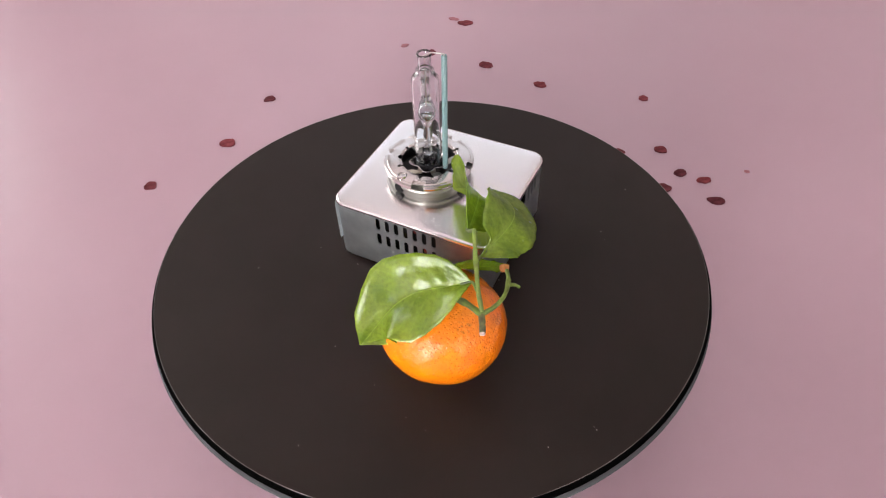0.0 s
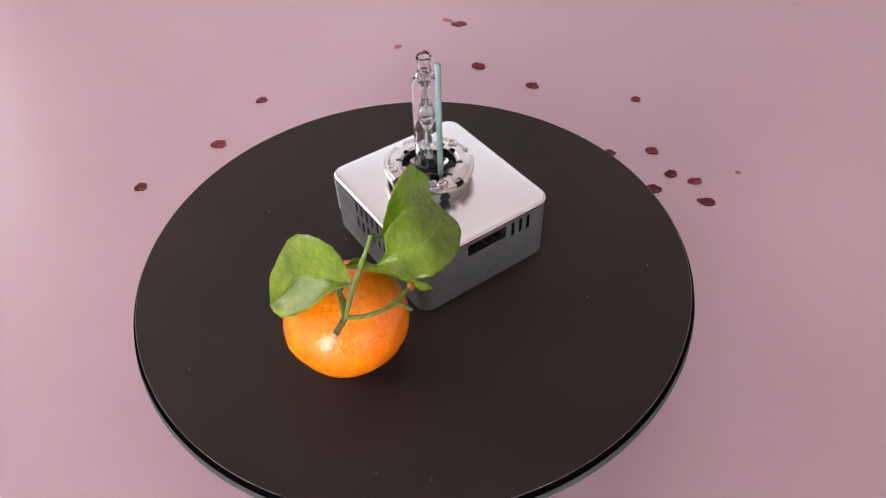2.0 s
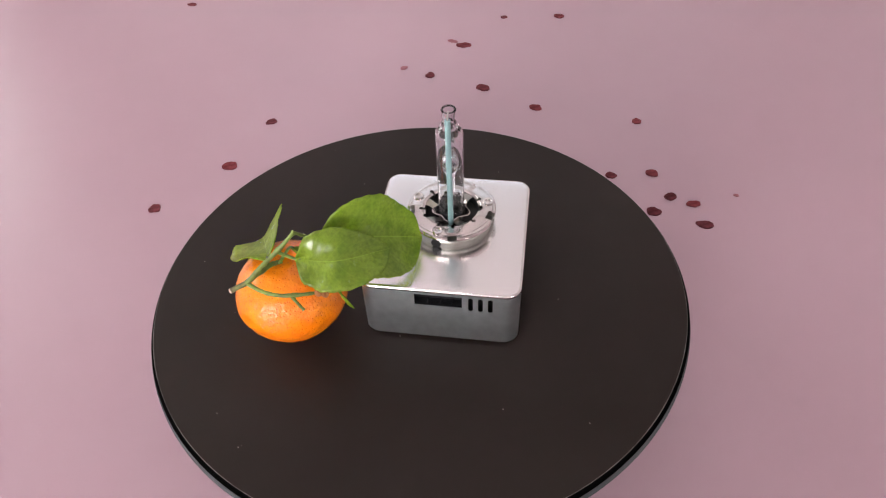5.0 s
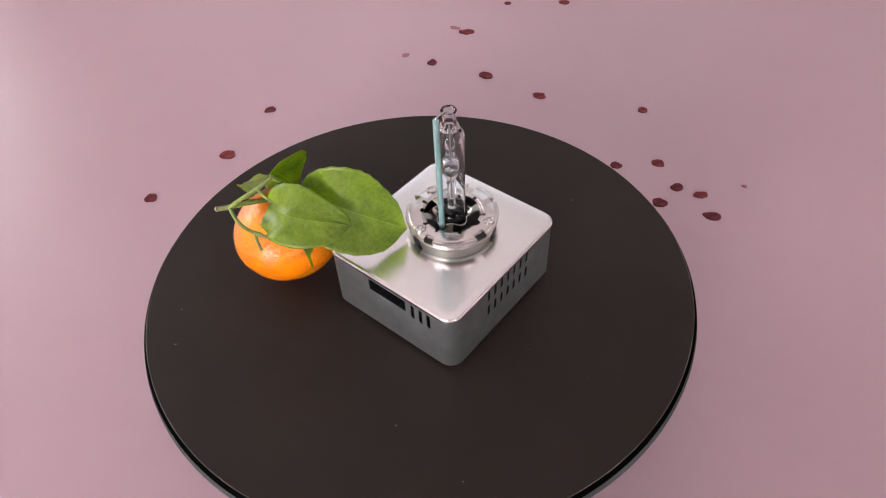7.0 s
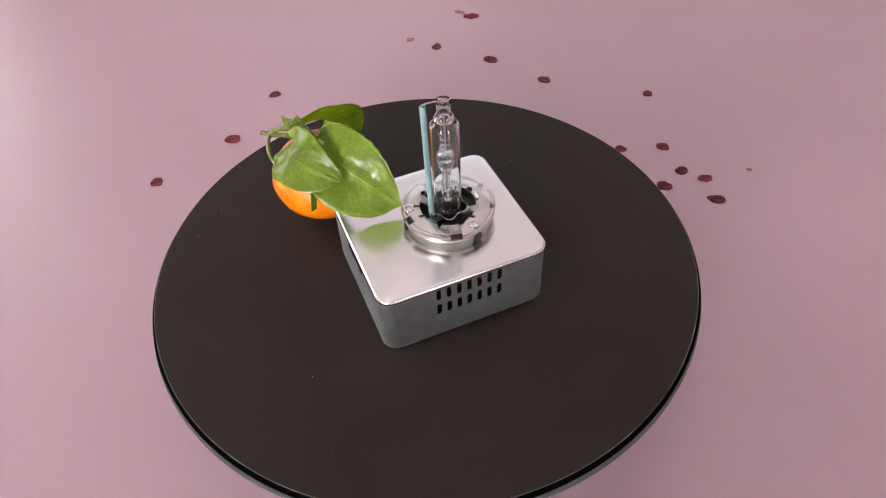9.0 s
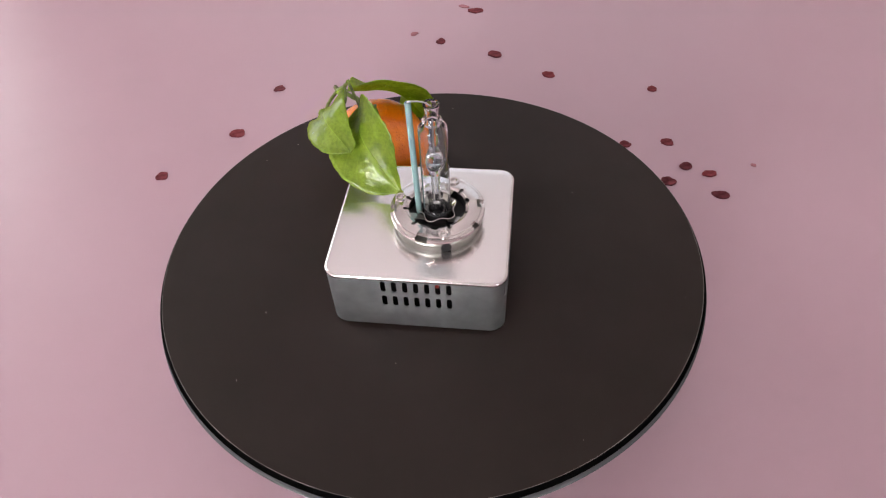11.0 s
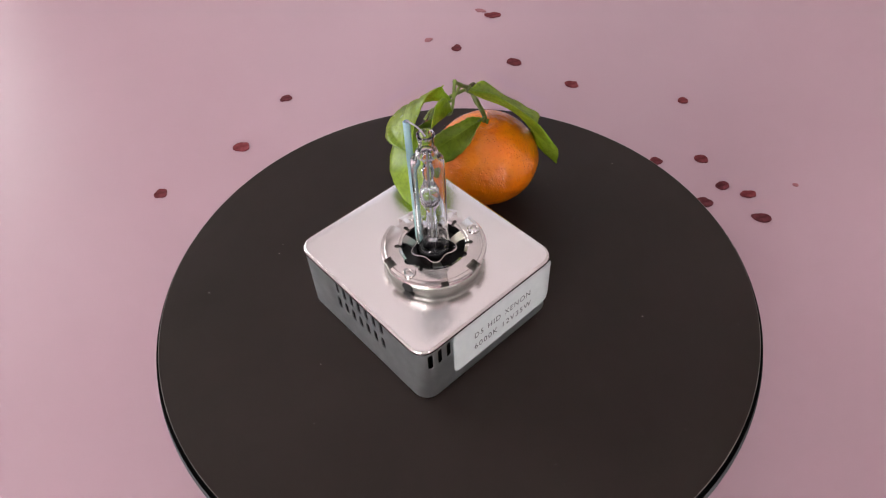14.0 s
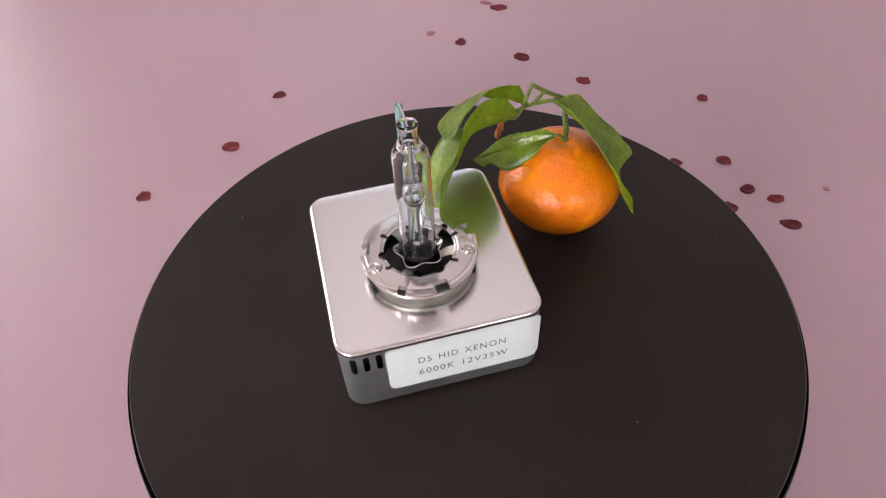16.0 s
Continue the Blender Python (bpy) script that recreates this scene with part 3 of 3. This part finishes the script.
for z0, z1 in ((0.0500, 0.0646), (0.0674, 0.0850)):
    part("electrode", tube([(CX, CY, z0), (CX, CY, z1)], [0.00022, 0.00022], 8), WIRE, arc, "thin metal electrode")
ra = radians(5)
RX, RY = CX + 0.0076 * math.cos(ra), CY + 0.0076 * math.sin(ra)
TOP_OUT = 0.0084
TX, TY = CX + TOP_OUT * math.cos(ra), CY + TOP_OUT * math.sin(ra)
bm = lathe([(0.0003, 0.0380), (0.0011, 0.0380), (0.0012, 0.0390), (0.0012, 0.0924), (0.0010, 0.0927), (0.0005, 0.0926), (0.0005, 0.0908), (0, 0.0908)], 20, (RX, RY))
for v in bm.verts:  # it leans out a little
    lean = (v.co.z - 0.0380) / 0.0547
    v.co.x += (TX - RX) * lean
    v.co.y += (TY - RY) * lean
part("return_tube", bm, TEAL, bulb, "teal ceramic insulating tube")
lead = [(TX, TY, 0.0910), (TX, TY, 0.0928)] + [(CX + out * math.cos(ra), CY + out * math.sin(ra), z) for out, z in ((TOP_OUT - 0.0010, 0.0931), (0.0030, 0.0927), (0.0, 0.0908))]
part("lead_wire", tube(curve_points(lead, 22), [0.00028] * 22, 8), WIRE, bulb, "thin bent lead wire")

# ---- tangerine ----
T_AT = (0.0334, -0.0496)
fruit = empty("tangerine", "ripe orange tangerine with glossy green leaves on its twig", "tangerine")
rnd = random.Random(4)


def fruit_mesh():
    bm = bmesh.new()
    bmesh.ops.create_uvsphere(bm, u_segments=96, v_segments=64, radius=1.0)
    for v in bm.verts:
        d = v.co.normalized()
        r = math.hypot(d.x, d.y)
        rad = 0.0243 * (1 + 0.018 * noise.noise(d * 1.6 + Vector((3, 1, 7))) + 0.006 * noise.noise(d * 5))
        ang = math.atan2(d.y, d.x)
        ribs = 0.006 * math.cos(9 * ang + 1.0) * (1 - abs(d.z)) * max(0.0, 1 - abs(d.z))
        x, y = d.x * rad * (1 + ribs), d.y * rad * (1 + ribs)
        low = 1 - 0.08 * max(0.0, -d.z)
        x, y = x * low, y * low
        z = d.z * (0.0207 if d.z > 0 else 0.0204)
        dent = math.exp(-(r / 0.13) ** 2)
        z -= (1 if d.z > 0 else -0.8) * 0.0014 * dent
        v.co = (x + 0.0002, y, z + 0.0200)
    return bm


part("fruit_body", fruit_mesh(), PEEL, fruit, "orange dimpled peel")
K = Vector((0.0022, -0.0015, 0.0390))
bm = bmesh.new()
for k in range(5):
    a = 2 * math.pi * k / 5 + 0.3
    tube([K + Vector((0, 0, 0.0004)), K + 0.0014 * Vector((math.cos(a), math.sin(a), 0.2)), K + 0.0027 * Vector((math.cos(a), math.sin(a), 0.0))], [0.0011, 0.0009, 0.0002], 6, bm=bm)
part("calyx", bm, TWIG, fruit, "small green star-shaped calyx")


def at_fruit(p):
    return Vector((p[0] * MM - T_AT[0], p[1] * MM - T_AT[1], p[2] * MM))


def branch(name, ctrl, r0, r1, n=18, mat=TWIG, label="", knots=()):
    pts = curve_points([at_fruit(p) for p in ctrl], n)
    radii = []
    for i in range(n):
        s = i / (n - 1)
        r = r0 + (r1 - r0) * s + 0.00007 * rnd.uniform(-1, 1)
        for k, extra in knots:
            r += extra * math.exp(-((s - k) / 0.06) ** 2)
        radii.append(r)
    return part(name, tube(pts, radii, 10), mat, fruit, label)


branch("stalk", [(35.6, -51.1, 38.7), (38.2, -52.1, 41.6), (45.5, -54.0, 44.2), (53.4, -57.0, 45.4)], 0.0010, 0.0011, label="green fruit stalk", knots=((0.0, 0.0004), (0.62, 0.0003)))
branch("cut_stub", [(52.2, -55.6, 45.4), (54.2, -58.8, 44.6), (56.1, -62.4, 43.2)], 0.0011, 0.0011, 12, BARK, "brown cut stub of the branch", knots=((0.12, 0.0004),))
part("cut_end", tube([at_fruit((56.0, -62.3, 43.25)), at_fruit((56.35, -62.9, 43.0))], [0.0011, 0.0009], 12), CUT, fruit, "pale cut wood")
branch("upper_twig", [(53.2, -56.6, 45.4), (49.0, -51.5, 50.5), (45.2, -45.5, 55.8), (41.6, -39.6, 61.8), (40.8, -38.2, 63.2)], 0.00088, 0.0007, label="slim green twig", knots=((0.55, 0.0003), (1.0, 0.0003)))
branch("lower_twig", [(53.2, -56.4, 45.2), (55.2, -50.0, 44.0), (55.6, -43.0, 43.2), (53.6, -36.0, 42.4), (50.5, -30.5, 41.0)], 0.00088, 0.0007, label="slim green twig", knots=((0.7, 0.0003),))
branch("side_shoot", [(54.4, -38.5, 42.6), (56.0, -36.0, 41.2), (56.8, -33.2, 37.6)], 0.0007, 0.0006, 10, label="short green side shoot")


def bud():
    bm = bmesh.new()
    for k in range(6):
        c = at_fruit((49.8 - 0.5 * k, -29.8 + 0.5 * k + rnd.uniform(-0.5, 0.5), 40.8 - 0.7 * k))
        bmesh.ops.create_icosphere(bm, subdivisions=2, radius=0.0014 * rnd.uniform(0.6, 1.1), matrix=Matrix.Translation(c) @ Matrix.Diagonal((0.8, 0.8, 1.3, 1)))
    for v in bm.verts:
        v.co += 0.0004 * noise.noise_vector(v.co * 900)
    return bm


part("withered_bud", bud(), WITHERED, fruit, "withered brown-orange bud")


def leaf(base, mid, tip, upper, lower, label, seed=0, stem=None, ripple=0.0016):
    """A blade hung on its midrib (base, mid, tip) and its two edges, each shaped by five places."""
    nu, nv = 48, 20
    b, t = at_fruit(base), at_fruit(tip)
    rib = curve_points([b, at_fruit(mid), t], nu + 1)
    e1 = curve_points([b, *map(at_fruit, upper), t], nu + 1)
    e2 = curve_points([b, *map(at_fruit, lower), t], nu + 1)
    nrm = (at_fruit(upper[2]) - at_fruit(lower[2])).cross(t - b).normalized()
    bm = bmesh.new()
    uvl = bm.loops.layers.uv.new("UVMap")
    cols = []
    for i in range(nu + 1):
        u = i / nu
        m, p, q = Vector(rib[i]), Vector(e1[i]), Vector(e2[i])
        wide = (p - q).length
        col = []
        for j in range(nv + 1):
            s = 2 * j / nv - 1
            at = m + (p - q) * (s / 2) + ((p + q) / 2 - m) * abs(s) ** 1.9
            wave = ripple * noise.noise(Vector((u * 3.4 + seed, s * 1.5, seed * 1.7))) * abs(s) + 0.0005 * noise.noise(Vector((u * 9 + seed, s * 5, 2.0))) * abs(s)
            quilt = 0.0001 * math.sin((u - 0.28 * abs(s)) * 2 * math.pi * 9) * abs(s) * (1 - abs(s)) * 4
            fold = -0.0007 * math.exp(-(s / 0.16) ** 2)
            at += nrm * (wave + quilt + fold) * min(1.0, wide / 0.012)
            if j in (0, nv):
                at += (p - q).normalized() * (0.00018 * math.sin(u * 76 + seed) * (1 if j else -1))
            col.append(bm.verts.new(at))
        cols.append(col)
    for i in range(nu):
        for j in range(nv):
            f = bm.faces.new((cols[i][j], cols[i + 1][j], cols[i + 1][j + 1], cols[i][j + 1]))
            for lp, (ii, jj) in zip(f.loops, ((i, j), (i + 1, j), (i + 1, j + 1), (i, j + 1))):
                lp[uvl].uv = (ii / nu, jj / nv)
    ob = part("leaf", bm, LEAF, fruit, label, recalc=False)
    th = ob.modifiers.new("thickness", "SOLIDIFY")
    th.thickness, th.offset = 0.00028, 0.0
    part("petiole", tube(curve_points([at_fruit(stem), b, Vector(rib[4])], 12), [0.00075 - 0.00003 * k for k in range(12)], 8), TWIG, ob, "pale green leaf stalk")
    return ob


leaf((45.6, -49.4, 50.6), (25.2, -61.0, 43.8), (9.8, -71.5, 19.0),
     [(40.4, -48.9, 54.5), (31.1, -50.0, 57.9), (18.6, -52.7, 54.7), (9.2, -58.3, 47.9), (6.6, -67.4, 32.0)],
     [(45.7, -58.1, 51.9), (41.8, -64.9, 43.6), (34.3, -72.8, 37.2), (25.0, -74.6, 36.2), (25.7, -69.6, 27.1)],
     "broad glossy green leaf, bent downwards with a curled tip", seed=1, stem=(48.5, -51.5, 50.3), ripple=0.0026)
leaf((34.9, -31.5, 55.3), (27.8, -10.0, 53.0), (9.8, 4.4, 37.7),
     [(31.2, -25.7, 65.6), (25.7, -17.0, 70.1), (18.8, -8.7, 67.8), (14.4, -4.2, 61.4), (11.3, 2.3, 51.5)],
     [(42.5, -21.6, 49.2), (43.7, -12.2, 46.7), (43.7, -4.9, 46.6), (36.0, 2.3, 41.2), (22.8, 4.5, 35.5)],
     "large glossy green leaf over the metal lid", seed=2, stem=(40.9, -38.5, 64.0))
leaf((43.6, -38.7, 52.1), (47.4, -19.9, 57.6), (32.1, -3.1, 51.7),
     [(45.5, -35.6, 58.4), (41.7, -32.9, 63.4), (38.3, -22.2, 66.4), (34.6, -12.3, 61.2), (31.2, -5.9, 54.5)],
     [(53.5, -32.8, 50.7), (54.5, -28.8, 49.2), (57.5, -22.9, 50.5), (53.9, -12.0, 50.3), (43.1, -3.1, 50.3)],
     "broad glossy green leaf", seed=3, stem=(45.0, -45.0, 56.6))
leaf((31.7, -46.3, 45.5), (37.3, -31.4, 38.3), (45.6, -17.0, 28.3),
     [(34.7, -41.4, 46.9), (36.8, -36.8, 45.1), (40.0, -32.1, 42.8), (42.7, -26.9, 39.0), (43.9, -21.7, 33.6)],
     [(29.1, -40.1, 44.3), (29.2, -34.3, 37.6), (33.8, -27.6, 30.3), (41.2, -23.1, 28.8), (42.8, -20.6, 26.3)],
     "small narrow green leaf close to the fruit", seed=4, stem=(36.5, -51.0, 39.0), ripple=0.0006)

# ---- dried petals strewn over the pink surface ----
PETALS = [(-0.235, 0.433, 9, 5), (0.121, 0.381, 9, 6), (0.070, 0.383, 6, 4), (0.021, 0.341, 8, 4), (0.031, 0.333, 11, 8), (-0.021, 0.298, 6, 4), (0.001, 0.285, 7, 7),
          (0.044, 0.263, 11, 7), (0.083, 0.232, 9, 6), (0.157, 0.209, 6, 6), (-0.122, 0.225, 8, 6), (-0.143, 0.171, 10, 8), (-0.185, 0.127, 7, 7), (0.154, 0.147, 8, 6),
          (0.161, 0.122, 7, 6), (0.174, 0.114, 8, 5), (0.176, 0.094, 10, 6), (0.147, 0.108, 8, 7), (0.126, 0.146, 7, 6), (0.204, 0.121, 3, 2)]
pale = {3, 5, 19}
for i, (x, y, w, d) in enumerate(PETALS):
    bm = bmesh.new()
    n, turn = 22, rnd.uniform(-0.5, 0.5)
    layers = []
    for lift in (0.0004, 0.0):
        rows = []
        for k in (1.0, 0.6):
            ring = []
            for j in range(n):
                a = 2 * math.pi * j / n
                wob = 1 + 0.28 * noise.noise(Vector((math.cos(a) * 1.3, math.sin(a) * 1.3, i * 3.1))) + 0.1 * noise.noise(Vector((math.cos(a) * 4, math.sin(a) * 4, i)))
                px, py = 0.56 * MM * w * k * wob * math.cos(a), 0.58 * MM * d * k * wob * math.sin(a)
                cup = lift + (0.0006 * k * k * (0.5 + noise.noise(Vector((math.cos(a), math.sin(a), i + 9.0)))) if lift else 0.0)
                ring.append(bm.verts.new((px * math.cos(turn) - py * math.sin(turn), px * math.sin(turn) + py * math.cos(turn), max(cup, 0.0002) if lift else 0.0)))
            rows.append(ring)
        c = bm.verts.new((0, 0, lift * 0.8))
        for j in range(n):
            bm.faces.new((rows[0][j], rows[0][(j + 1) % n], rows[1][(j + 1) % n], rows[1][j]))
            bm.faces.new((rows[1][j], rows[1][(j + 1) % n], c))
        layers.append(rows[0])
    for j in range(n):
        bm.faces.new((layers[0][j], layers[1][j], layers[1][(j + 1) % n], layers[0][(j + 1) % n]))
    ob = part("dried_petal", bm, FAINT if i in pale else PETAL)
    ob.location = (x, y, FLOOR)
    tagged(ob, "pale pink dried petal lying flat on pink surface" if i in pale else "curled dark red dried petal on the pink surface", "petal", "strewn petals")


# ---- the turning ----
def carried_round(at, own, deg):
    return pose(0, 0, 0, 0, 0, TURN + deg) @ pose(at[0], at[1], 0, 0, 0, own)


def motions():
    # the disc sits a little off its axis
    for disc in (platter, rim):
        walk(disc, [(t, pose(0, 0, 0, 0, 0, TURN + d) @ pose(0, -0.0007, 0)) for t, d in SPIN])
    walk(bulb, [(t, carried_round(BULB_AT, 2.31, d)) for t, d in SPIN])
    walk(fruit, [(t, carried_round(T_AT, 0.0, d)) for t, d in SPIN])


motions()
